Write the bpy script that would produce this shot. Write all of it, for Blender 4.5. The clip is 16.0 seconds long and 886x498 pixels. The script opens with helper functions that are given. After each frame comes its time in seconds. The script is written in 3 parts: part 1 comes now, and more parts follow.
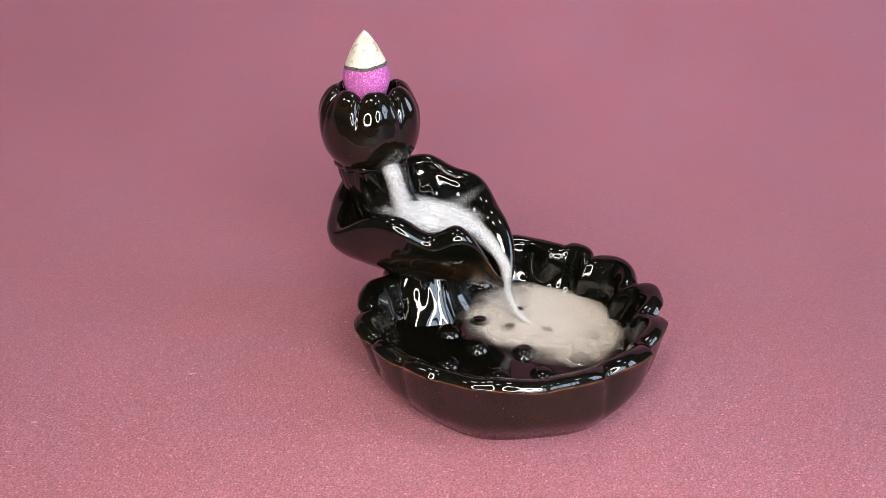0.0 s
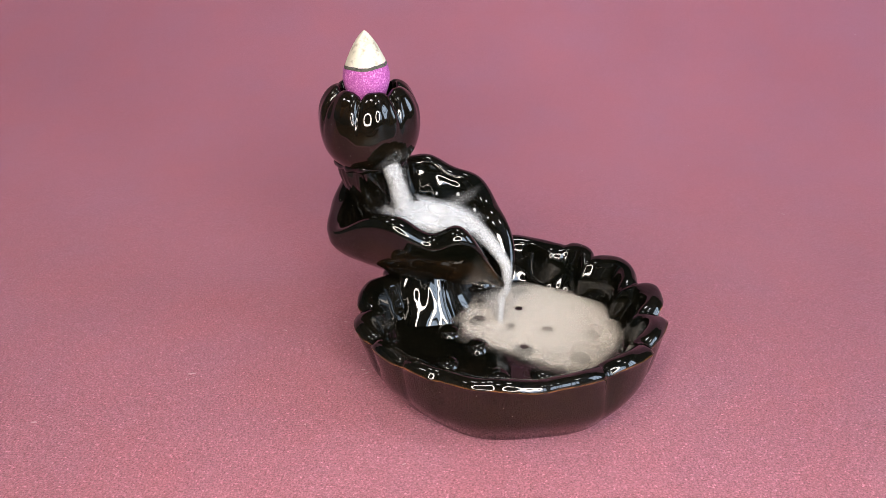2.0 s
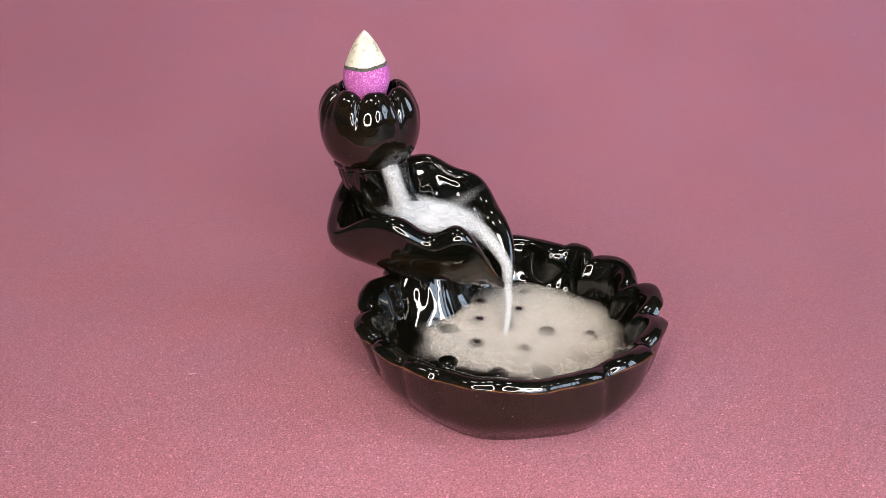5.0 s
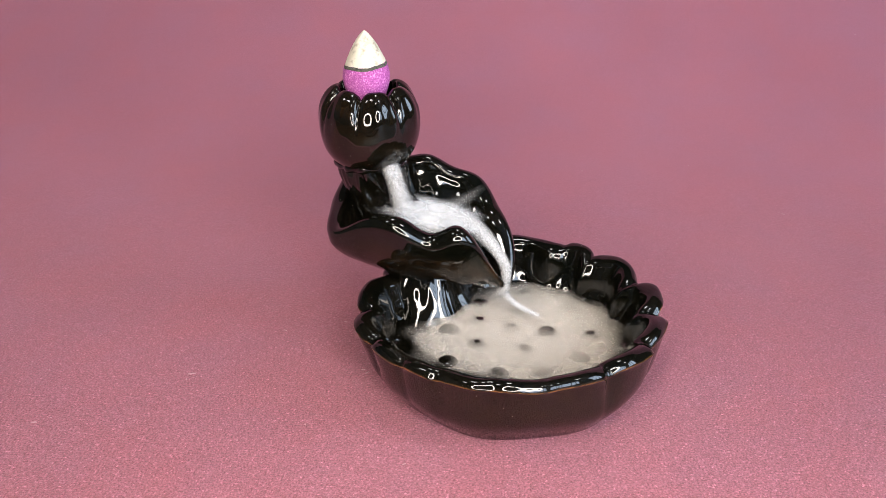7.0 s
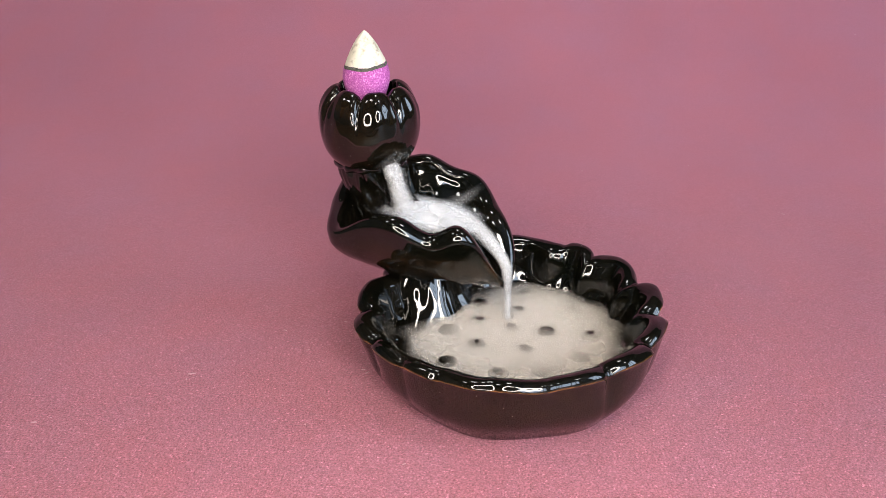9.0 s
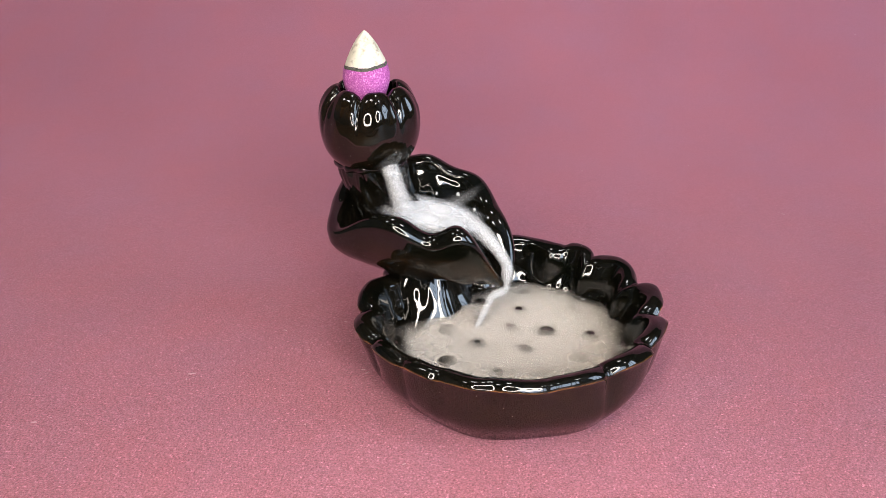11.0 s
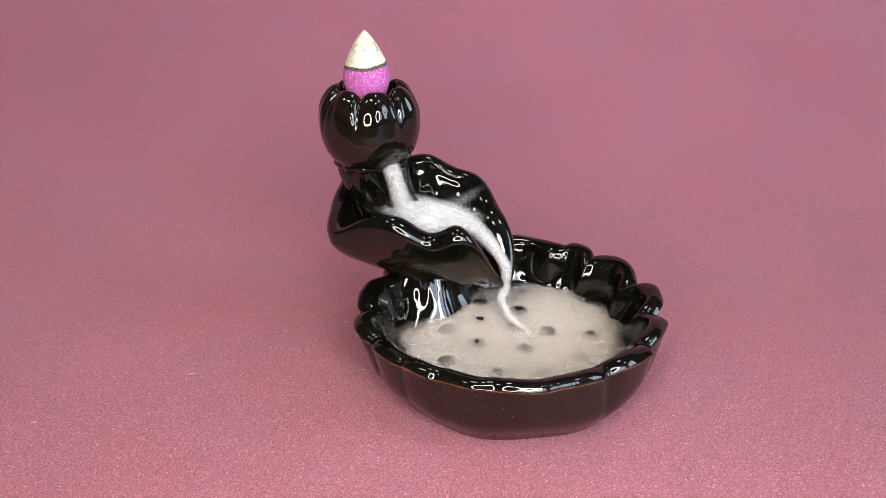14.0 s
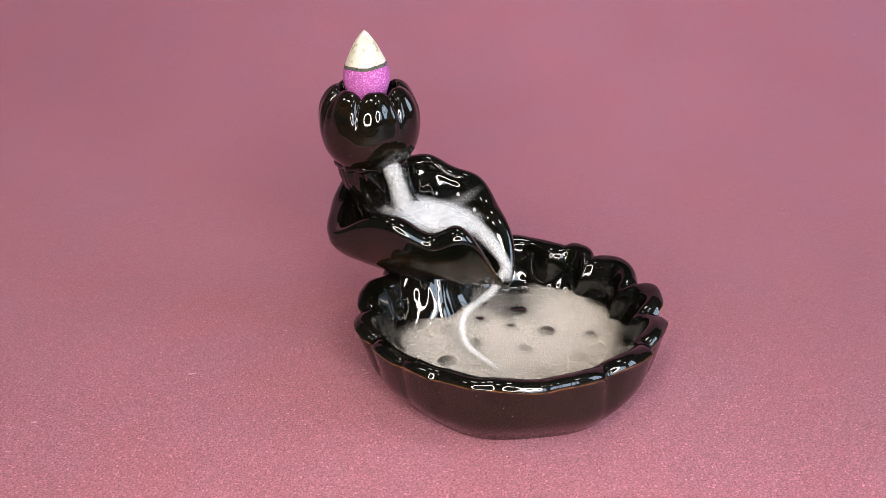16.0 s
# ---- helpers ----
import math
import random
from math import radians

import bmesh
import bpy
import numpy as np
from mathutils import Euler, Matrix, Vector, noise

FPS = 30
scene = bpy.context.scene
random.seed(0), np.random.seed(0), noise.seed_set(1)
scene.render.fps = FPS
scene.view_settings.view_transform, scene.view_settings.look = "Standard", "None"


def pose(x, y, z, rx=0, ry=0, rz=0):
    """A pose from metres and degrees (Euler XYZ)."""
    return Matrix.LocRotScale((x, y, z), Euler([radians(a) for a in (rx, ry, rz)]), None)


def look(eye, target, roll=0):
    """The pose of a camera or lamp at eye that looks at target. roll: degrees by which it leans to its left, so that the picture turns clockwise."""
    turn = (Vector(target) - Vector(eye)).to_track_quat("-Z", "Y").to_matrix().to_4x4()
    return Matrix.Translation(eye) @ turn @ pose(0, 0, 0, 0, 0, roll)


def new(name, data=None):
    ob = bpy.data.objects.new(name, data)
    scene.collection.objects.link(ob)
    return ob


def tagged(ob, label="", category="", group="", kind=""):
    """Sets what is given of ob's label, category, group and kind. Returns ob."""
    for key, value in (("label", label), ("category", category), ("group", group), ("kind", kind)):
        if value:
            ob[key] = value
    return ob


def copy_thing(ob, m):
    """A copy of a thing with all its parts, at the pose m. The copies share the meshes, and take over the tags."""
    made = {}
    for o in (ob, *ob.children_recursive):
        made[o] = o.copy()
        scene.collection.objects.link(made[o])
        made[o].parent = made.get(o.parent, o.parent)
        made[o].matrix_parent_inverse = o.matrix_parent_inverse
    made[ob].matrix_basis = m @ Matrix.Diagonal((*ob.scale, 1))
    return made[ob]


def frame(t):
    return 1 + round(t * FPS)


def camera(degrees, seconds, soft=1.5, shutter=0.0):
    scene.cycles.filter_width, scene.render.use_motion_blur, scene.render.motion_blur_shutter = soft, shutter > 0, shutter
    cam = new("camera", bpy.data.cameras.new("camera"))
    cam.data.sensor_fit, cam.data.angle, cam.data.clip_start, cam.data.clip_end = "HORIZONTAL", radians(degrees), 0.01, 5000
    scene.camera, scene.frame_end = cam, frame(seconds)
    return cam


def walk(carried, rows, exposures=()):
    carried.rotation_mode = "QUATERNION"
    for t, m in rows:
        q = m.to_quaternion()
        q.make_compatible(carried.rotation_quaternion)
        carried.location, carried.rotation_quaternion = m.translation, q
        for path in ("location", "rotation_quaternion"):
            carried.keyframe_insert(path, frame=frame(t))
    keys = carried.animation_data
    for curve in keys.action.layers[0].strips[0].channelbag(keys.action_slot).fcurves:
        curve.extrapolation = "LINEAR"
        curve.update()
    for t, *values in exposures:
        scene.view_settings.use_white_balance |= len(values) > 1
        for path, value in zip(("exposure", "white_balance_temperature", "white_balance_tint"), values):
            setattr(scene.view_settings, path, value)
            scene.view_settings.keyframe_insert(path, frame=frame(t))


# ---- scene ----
EYE, AIM = (-0.0202, -0.2454, 0.1582), (-0.0202, 0.0254, 0.0290)
cam = camera(50, 16.0, soft=0.9)
walk(cam, [(0.0, look(EYE, AIM)), (16.0, look(EYE, AIM))], exposures=[(0.0, 0.0), (16.0, 0.0)])
scene.cycles.transparent_max_bounces = 64

# ---- world: a dim room, the light comes from its lamps and window ----
world = bpy.data.worlds.new("room_air")
world.use_nodes = True
world.node_tree.nodes["Background"].inputs[0].default_value = (0.5, 0.55, 0.6, 1)
world.node_tree.nodes["Background"].inputs[1].default_value = 0.02
scene.world = world
RING_GLOW, PANEL_GLOW, WINDOW_GLOW = 42.0, 17.5, 8.2


# ---- materials ----
def material(name, colour=(0.5, 0.5, 0.5), rough=0.5, metal=0.0):
    m = bpy.data.materials.new(name)
    m.use_nodes = True
    b = m.node_tree.nodes["Principled BSDF"]
    b.inputs["Base Color"].default_value = (*colour, 1)
    b.inputs["Roughness"].default_value = rough
    b.inputs["Metallic"].default_value = metal
    return m, m.node_tree.nodes, m.node_tree.links, b


def noise_node(nodes, links, coords, scale, detail=3.0, rough=0.5):
    n = nodes.new("ShaderNodeTexNoise")
    n.inputs["Scale"].default_value = scale
    n.inputs["Detail"].default_value = detail
    n.inputs["Roughness"].default_value = rough
    links.new(coords, n.inputs["Vector"])
    return n.outputs["Fac"]


def ramp(nodes, links, fac, stops):
    r = nodes.new("ShaderNodeValToRGB")
    e = r.color_ramp.elements
    while len(e) < len(stops):
        e.new(0.5)
    for k, (p, c) in zip(e, stops):
        k.position, k.color = p, (*c, 1)
    links.new(fac, r.inputs[0])
    return r.outputs[0]


def bumped(nodes, links, b, height, strength, distance):
    n = nodes.new("ShaderNodeBump")
    n.inputs["Strength"].default_value = strength
    n.inputs["Distance"].default_value = distance
    links.new(height, n.inputs["Height"])
    links.new(n.outputs[0], b.inputs["Normal"])
    return n


def glaze_material():
    m, n, l, b = material("black_glaze", rough=0.05)
    co = n.new("ShaderNodeTexCoord").outputs["Object"]
    tint = noise_node(n, l, co, 70, 4)
    base = ramp(n, l, tint, [(0.35, (0.0018, 0.0022, 0.0013)), (0.7, (0.0055, 0.0042, 0.0024))])
    # the glaze breaks to brown where it runs thin over sharp edges; the same brown paints a reflection under the leaf
    edge = n.new("ShaderNodeAttribute")
    edge.attribute_name = "thin"
    broken = n.new("ShaderNodeMath")
    broken.operation, broken.use_clamp = "MULTIPLY", True
    l.new(edge.outputs["Fac"], broken.inputs[0])
    l.new(ramp(n, l, noise_node(n, l, co, 260, 3), [(0.35, (0.1, 0.1, 0.1)), (0.6, (1, 1, 1))]), broken.inputs[1])
    mix = n.new("ShaderNodeMix")
    mix.data_type = "RGBA"
    l.new(broken.outputs[0], mix.inputs["Factor"])
    l.new(base, mix.inputs["A"])
    mix.inputs["B"].default_value = (0.20, 0.085, 0.03, 1)
    motes = n.new("ShaderNodeMix")
    motes.data_type = "RGBA"
    l.new(ramp(n, l, noise_node(n, l, co, 1500, 1), [(0.785, (0, 0, 0)), (0.82, (1, 1, 1))]), motes.inputs["Factor"])
    l.new(mix.outputs["Result"], motes.inputs["A"])
    motes.inputs["B"].default_value = (0.30, 0.28, 0.25, 1)
    l.new(motes.outputs["Result"], b.inputs["Base Color"])
    dust = noise_node(n, l, co, 900, 2)
    l.new(ramp(n, l, dust, [(0.5, (0.035, 0.035, 0.035)), (0.8, (0.09, 0.09, 0.09))]), b.inputs["Roughness"])
    bumped(n, l, b, noise_node(n, l, co, 150, 2), 0.14, 0.0006)
    b.inputs["IOR"].default_value = 1.56
    return m


def cloth_material():
    m, n, l, b = material("rose_leatherette", rough=0.58)
    co = n.new("ShaderNodeTexCoord").outputs["Object"]
    broad = noise_node(n, l, co, 5, 3)
    base = ramp(n, l, broad, [(0.3, (0.372, 0.127, 0.163)), (0.7, (0.432, 0.154, 0.200))])
    tone = ramp(n, l, noise_node(n, l, co, 26, 3, 0.6), [(0.3, (1.035, 0.975, 0.95)), (0.7, (0.965, 1.02, 1.05))])
    mottled = n.new("ShaderNodeMix")
    mottled.data_type, mottled.blend_type = "RGBA", "MULTIPLY"
    mottled.inputs["Factor"].default_value = 1.0
    l.new(base, mottled.inputs["A"])
    l.new(tone, mottled.inputs["B"])
    fine = noise_node(n, l, co, 1700, 3, 0.75)
    cell = n.new("ShaderNodeTexVoronoi")
    cell.inputs["Scale"].default_value = 1900
    l.new(co, cell.inputs["Vector"])
    grit = ramp(n, l, cell.outputs["Color"], [(0.0, (0.70, 0.66, 0.66)), (0.8, (1.06, 1.06, 1.06)), (1.0, (1.6, 1.8, 1.8))])
    speck = ramp(n, l, fine, [(0.3, (0.5, 0.45, 0.45)), (0.5, (1, 1, 1)), (0.68, (1.5, 1.6, 1.6))])
    mix = n.new("ShaderNodeMix")
    mix.data_type, mix.blend_type = "RGBA", "MULTIPLY"
    mix.inputs["Factor"].default_value = 1.0
    l.new(mottled.outputs["Result"], mix.inputs["A"])
    l.new(speck, mix.inputs["B"])
    gritty = n.new("ShaderNodeMix")
    gritty.data_type, gritty.blend_type = "RGBA", "MULTIPLY"
    gritty.inputs["Factor"].default_value = 1.0
    l.new(mix.outputs["Result"], gritty.inputs["A"])
    l.new(grit, gritty.inputs["B"])
    # grain colour and bumps fade towards the back, in place of lens blur
    place = n.new("ShaderNodeSeparateXYZ")
    l.new(co, place.inputs[0])
    grain_fade = n.new("ShaderNodeMapRange")
    grain_fade.inputs["From Min"].default_value, grain_fade.inputs["From Max"].default_value = -0.03, 0.16
    grain_fade.inputs["To Min"].default_value, grain_fade.inputs["To Max"].default_value = 1.0, 0.12
    l.new(place.outputs["Y"], grain_fade.inputs["Value"])
    l.new(grain_fade.outputs[0], mix.inputs["Factor"])
    l.new(grain_fade.outputs[0], gritty.inputs["Factor"])
    l.new(gritty.outputs["Result"], b.inputs["Base Color"])
    wide = noise_node(n, l, co, 1500, 2)
    add = n.new("ShaderNodeMath")
    l.new(fine, add.inputs[0])
    l.new(wide, add.inputs[1])
    l.new(grain_fade.outputs[0], bumped(n, l, b, add.outputs[0], 0.8, 0.00045).inputs["Strength"])
    b.inputs["Sheen Weight"].default_value = 0.10
    b.inputs["Specular IOR Level"].default_value = 0.33
    return m


def smoke_material(name, amount, colour=(0.95, 0.93, 0.92)):
    """White smoke: its thickness comes from the mesh attribute 'thickness', broken up by broad noise. It scatters evenly, whatever way its skin faces."""
    m, n, l, b = material(name, colour, 1.0)
    n.remove(b)
    a = n.new("ShaderNodeAttribute")
    a.attribute_name = "thickness"
    co = n.new("ShaderNodeTexCoord").outputs["Object"]
    grain = ramp(n, l, noise_node(n, l, co, 70, 2), [(0.25, (0.85, 0.85, 0.85)), (0.7, (1.05, 1.05, 1.05))])
    one = n.new("ShaderNodeMath")
    one.operation = "MULTIPLY"
    l.new(a.outputs["Fac"], one.inputs[0])
    l.new(grain, one.inputs[1])
    two = n.new("ShaderNodeMath")
    two.operation, two.use_clamp = "MULTIPLY", True
    l.new(one.outputs[0], two.inputs[0])
    two.inputs[1].default_value = amount
    way = n.new("ShaderNodeCombineXYZ")
    way.inputs[1].default_value, way.inputs[2].default_value = -0.5, 0.86
    clear = n.new("ShaderNodeBsdfTransparent")
    white = n.new("ShaderNodeBsdfDiffuse")
    white.inputs[0].default_value = (*colour, 1)
    l.new(way.outputs[0], white.inputs["Normal"])
    mix = n.new("ShaderNodeMixShader")
    l.new(two.outputs[0], mix.inputs[0])
    l.new(clear.outputs[0], mix.inputs[1])
    l.new(white.outputs[0], mix.inputs[2])
    l.new(mix.outputs[0], n["Material Output"].inputs["Surface"])
    return m


def glow_material(name, colour, strength):
    m, n, l, b = material(name, (0.8, 0.8, 0.8), 0.6)
    b.inputs["Emission Color"].default_value = (*colour, 1)
    b.inputs["Emission Strength"].default_value = strength
    return m


def plain_material(name, lo, hi, scale, rough, bump, low=0.3, high=0.7):
    m, n, l, b = material(name, lo, rough)
    co = n.new("ShaderNodeTexCoord").outputs["Object"]
    f = noise_node(n, l, co, scale, 4, 0.6)
    l.new(ramp(n, l, f, [(low, lo), (high, hi)]), b.inputs["Base Color"])
    if bump:
        bumped(n, l, b, f, 0.5, bump)
    return m


GLAZE = glaze_material()
CLOTH = cloth_material()
SMOKE_POOL = smoke_material("pool_smoke", 0.23, (0.74, 0.66, 0.58))
SMOKE_EDGE = smoke_material("pool_edge_smoke", 0.36, (0.74, 0.66, 0.58))
SMOKE_LEAF = smoke_material("leaf_smoke", 0.34, (0.93, 0.93, 0.95))
SMOKE_FALL = smoke_material("falling_smoke", 0.23, (0.88, 0.87, 0.87))
SMOKE_RUN = smoke_material("running_smoke", 0.38, (0.90, 0.89, 0.90))
SMOKE_FAINT = smoke_material("faint_smoke", 0.032)
ASH = plain_material("incense_ash", (0.36, 0.31, 0.23), (0.70, 0.65, 0.52), 330, 0.95, 0.0007, 0.36, 0.5)
CHAR = plain_material("charred_incense", (0.03, 0.03, 0.028), (0.13, 0.12, 0.09), 1500, 0.95, 0.0003)
DUST = plain_material("pale_dust", (0.50, 0.27, 0.30), (0.66, 0.46, 0.46), 800, 0.9, 0.0)
WALL_PAINT = plain_material("wall_paint", (0.10, 0.10, 0.105), (0.12, 0.12, 0.12), 3, 0.8, 0.0)
WOOD = plain_material("table_wood", (0.018, 0.011, 0.008), (0.040, 0.024, 0.015), 12, 0.5, 0.0005)
DARK_PLASTIC = plain_material("lamp_casing", (0.02, 0.02, 0.02), (0.03, 0.03, 0.03), 40, 0.5, 0.0)
RING_LIGHT = glow_material("ring_light", (1.0, 0.90, 0.79), RING_GLOW)
PANEL_LIGHT = glow_material("panel_light", (1.0, 0.97, 0.93), PANEL_GLOW)
WINDOW_LIGHT = glow_material("window_daylight", (0.64, 0.79, 1.0), WINDOW_GLOW)


def incense_material():
    m, n, l, b = material("purple_incense", rough=0.75)
    co = n.new("ShaderNodeTexCoord").outputs["Object"]
    f = noise_node(n, l, co, 2200, 2, 0.6)
    l.new(ramp(n, l, f, [(0.3, (0.29, 0.05, 0.24)), (0.55, (0.50, 0.11, 0.39)), (0.72, (0.78, 0.36, 0.66))]), b.inputs["Base Color"])
    bumped(n, l, b, f, 0.7, 0.0004)
    return m


PURPLE = incense_material()


# ---- mesh helpers ----
def sheet(name, rows, closed=True, thickness=None, cap_end=False, flip=False):
    """A smooth mesh over rows of points; each row closes on itself when closed."""
    n = len(rows[0])
    verts = [p for row in rows for p in row]
    faces = []
    for i in range(len(rows) - 1):
        for j in range(n if closed else n - 1):
            k = (j + 1) % n
            q = (i * n + j, i * n + k, (i + 1) * n + k, (i + 1) * n + j)
            faces.append(q[::-1] if flip else q)
    if cap_end:
        faces.append(tuple(range((len(rows) - 1) * n, len(rows) * n)))
    me = bpy.data.meshes.new(name)
    me.from_pydata([tuple(v) for v in verts], [], faces)
    me.update()
    me.shade_smooth()
    if thickness is not None:
        at = me.attributes.new("thickness", "FLOAT", "POINT")
        at.data.foreach_set("value", [float(t) for t in thickness])
    return me


def brown_tint(me, values):
    """How brown the glaze turns, point by point: where it has run off the skin's edges, and where brown is painted on.
    """
    me.attributes.new("thin", "FLOAT", "POINT").data.foreach_set("value", [float(v) for v in values])
    return me


def part(name, me, mat, parent=None, label=""):
    ob = new(name, me)
    if not me.materials:
        me.materials.append(mat)
    ob.parent = parent
    return tagged(ob, label)


def thing(name, label, category, kind="", group=""):
    return tagged(new(name), label, category, group, kind)


def box(name, lo, hi, bevel=0.0):
    bm = bmesh.new()
    bmesh.ops.create_cube(bm, size=1)
    for v in bm.verts:
        v.co = Vector([(a + b) / 2 + c * (b - a) for a, b, c in zip(lo, hi, v.co)])
    if bevel:
        bmesh.ops.bevel(bm, geom=bm.edges, offset=bevel, segments=2, affect="EDGES")
    me = bpy.data.meshes.new(name)
    bm.to_mesh(me)
    bm.free()
    return me


def smooth(a, b, x):
    x = min(1.0, max(0.0, (x - a) / (b - a)))
    return x * x * (3 - 2 * x)


def lerp(a, b, u):
    return a + (b - a) * u


def curve_through(points, u):
    """A smooth curve (Catmull-Rom) through a few points, u from 0 to 1."""
    n = len(points) - 1
    s = min(n - 1e-6, max(0.0, u * n))
    i = int(s)
    f = s - i
    p = [np.array(points[min(n, max(0, k))], float) for k in (i - 1, i, i + 1, i + 2)]
    return 0.5 * (2 * p[1] + (p[2] - p[0]) * f + (2 * p[0] - 5 * p[1] + 4 * p[2] - p[3]) * f ** 2 + (3 * p[1] - p[0] - 3 * p[2] + p[3]) * f ** 3)


# ---- the room round the table, out of view ----
def build_room():
    lo, hi, low, top, w = -1.6, 1.6, -0.75, 1.65, 0.1
    for name, a, b in (("wall_north", (lo - w, hi, low), (hi + w, hi + w, top)), ("wall_west", (lo - w, lo, low), (lo, hi, top))):
        tagged(part(name, box(name, a, b), WALL_PAINT), "plain grey painted room wall", "wall", kind="structure")
    south = tagged(thing("wall_south", "grey painted room wall with a window opening", "wall"), kind="structure")
    x0, x1, z0, z1 = 0.3, 1.5, 0.25, 1.4
    for a, b in (((lo - w, lo - w, low), (x0, lo, top)), ((x1, lo - w, low), (hi + w, lo, top)), ((x0, lo - w, low), (x1, lo, z0)), ((x0, lo - w, z1), (x1, lo, top))):
        part("wall_panel", box("wall_panel", a, b), WALL_PAINT, south)
    tagged(part("ceiling", box("ceiling", (lo - w, lo - w, top), (hi + w, hi + w, top + w)), WALL_PAINT), "plain grey ceiling", "ceiling", kind="structure")
    tagged(part("floor", box("floor", (lo - w, lo - w, low - w), (hi + w, hi + w, low)), WOOD), "dark brown wooden room floor", "floor", kind="structure")
    win = tagged(thing("window_1", "daylit window with dark glazing bars", "window"), kind="structure")
    for i in range(4):
        x = x0 + 0.3 * i
        part("pane", box("pane", (x + 0.02, lo - 0.06, z0 + 0.02), (x + 0.28, lo - 0.05, z1 - 0.02)), WINDOW_LIGHT, win)
    for i in range(5):
        x = x0 + 0.3 * i
        part("glazing_bar", box("glazing_bar", (x - 0.02, lo - 0.08, z0), (x + 0.02, lo - 0.03, z1)), DARK_PLASTIC, win)
    east = tagged(thing("wall_east", "grey painted room wall with a window opening", "wall"), kind="structure")
    y0, y1 = -1.0, -0.1
    for a, b in (((hi, lo, low), (hi + w, y0, top)), ((hi, y1, low), (hi + w, hi, top)), ((hi, y0, low), (hi + w, y1, z0)), ((hi, y0, z1), (hi + w, y1, top))):
        part("wall_panel", box("wall_panel", a, b), WALL_PAINT, east)
    side = tagged(thing("window_2", "daylit side window with dark glazing bars", "window"), kind="structure")
    for i in range(3):
        y = y0 + 0.3 * i
        part("pane", box("pane", (hi + 0.05, y + 0.02, z0 + 0.02), (hi + 0.06, y + 0.28, z1 - 0.02)), WINDOW_LIGHT, side)
    for i in range(4):
        y = y0 + 0.3 * i
        part("glazing_bar", box("glazing_bar", (hi + 0.03, y - 0.02, z0), (hi + 0.08, y + 0.02, z1)), DARK_PLASTIC, side)
    # square ceiling lamps
    first = None
    for x, y in ((-0.85, -0.45), (-0.05, 0.25), (0.75, -0.45), (-0.3, -1.1)):
        m = pose(x, y, top - 0.012)
        if first is None:
            first = thing("ceiling_light", "square white ceiling lamp, lit", "ceiling light", group="ceiling lamps")
            part("frame", box("frame", (-0.15, -0.15, 0.0), (0.15, 0.15, 0.012)), DARK_PLASTIC, first)
            part("diffuser", box("diffuser", (-0.13, -0.13, -0.006), (0.13, 0.13, -0.001)), PANEL_LIGHT, first)
            first.matrix_basis = m
        else:
            copy_thing(first, m)
    # ring lamp round the camera
    ring = thing("ring_lamp", "round white ring lamp on a thin black arm, lit", "lamp")
    for name, rad, tube, mat, back in (("light_tube", 0.085, 0.0095, RING_LIGHT, 0.0), ("casing", 0.085, 0.013, DARK_PLASTIC, 0.013)):
        rows = []
        for i in range(48):
            a = 2 * math.pi * i / 48
            rows.append([((rad + tube * math.cos(b)) * math.cos(a), (rad + tube * math.cos(b)) * math.sin(a), back + tube * 0.5 * math.sin(b))
                         for b in [2 * math.pi * k / 12 for k in range(12)]])
        part(name, sheet(name, rows + [rows[0]]), mat, ring)
    ring.matrix_basis = look(EYE, AIM) @ pose(0, 0, 0.004)
    # a thin arm runs from the casing's lower edge down to a foot on the table
    inverse = ring.matrix_basis.inverted()
    hold, ground = ring.matrix_basis @ Vector((0, -0.088, 0.018)), Vector((EYE[0], EYE[1] - 0.10, -0.004))
    rows = []
    for k in range(13):
        u = k / 12
        mid = hold.lerp(ground, u) + Vector((0, -0.03 * math.sin(math.pi * u), 0))
        rows.append([tuple(inverse @ (mid + Vector((0.004 * math.cos(b), 0.004 * math.sin(b), 0)))) for b in [2 * math.pi * j / 10 for j in range(10)]])
    part("arm", sheet("arm", rows, cap_end=True), DARK_PLASTIC, ring)
    rows = [[tuple(inverse @ (ground + Vector((q * math.cos(b), q * math.sin(b), z)))) for b in [2 * math.pi * j / 32 for j in range(32)]]
            for q, z in ((0.05, 0.0), (0.05, 0.006), (0.047, 0.009), (0.006, 0.012), (0.0005, 0.012))]
    part("foot", sheet("foot", rows), DARK_PLASTIC, ring)
    table = thing("table", "dark walnut table under the rose sheet", "table")
    part("tabletop", box("tabletop", (-0.9, -0.5, -0.034), (0.9, 0.75, -0.004), 0.004), WOOD, table)
    for x in (-0.84, 0.84):
        for y in (-0.44, 0.69):
            part("leg", box("leg", (x - 0.03, y - 0.03, -0.75), (x + 0.03, y + 0.03, -0.034), 0.003), WOOD, table)


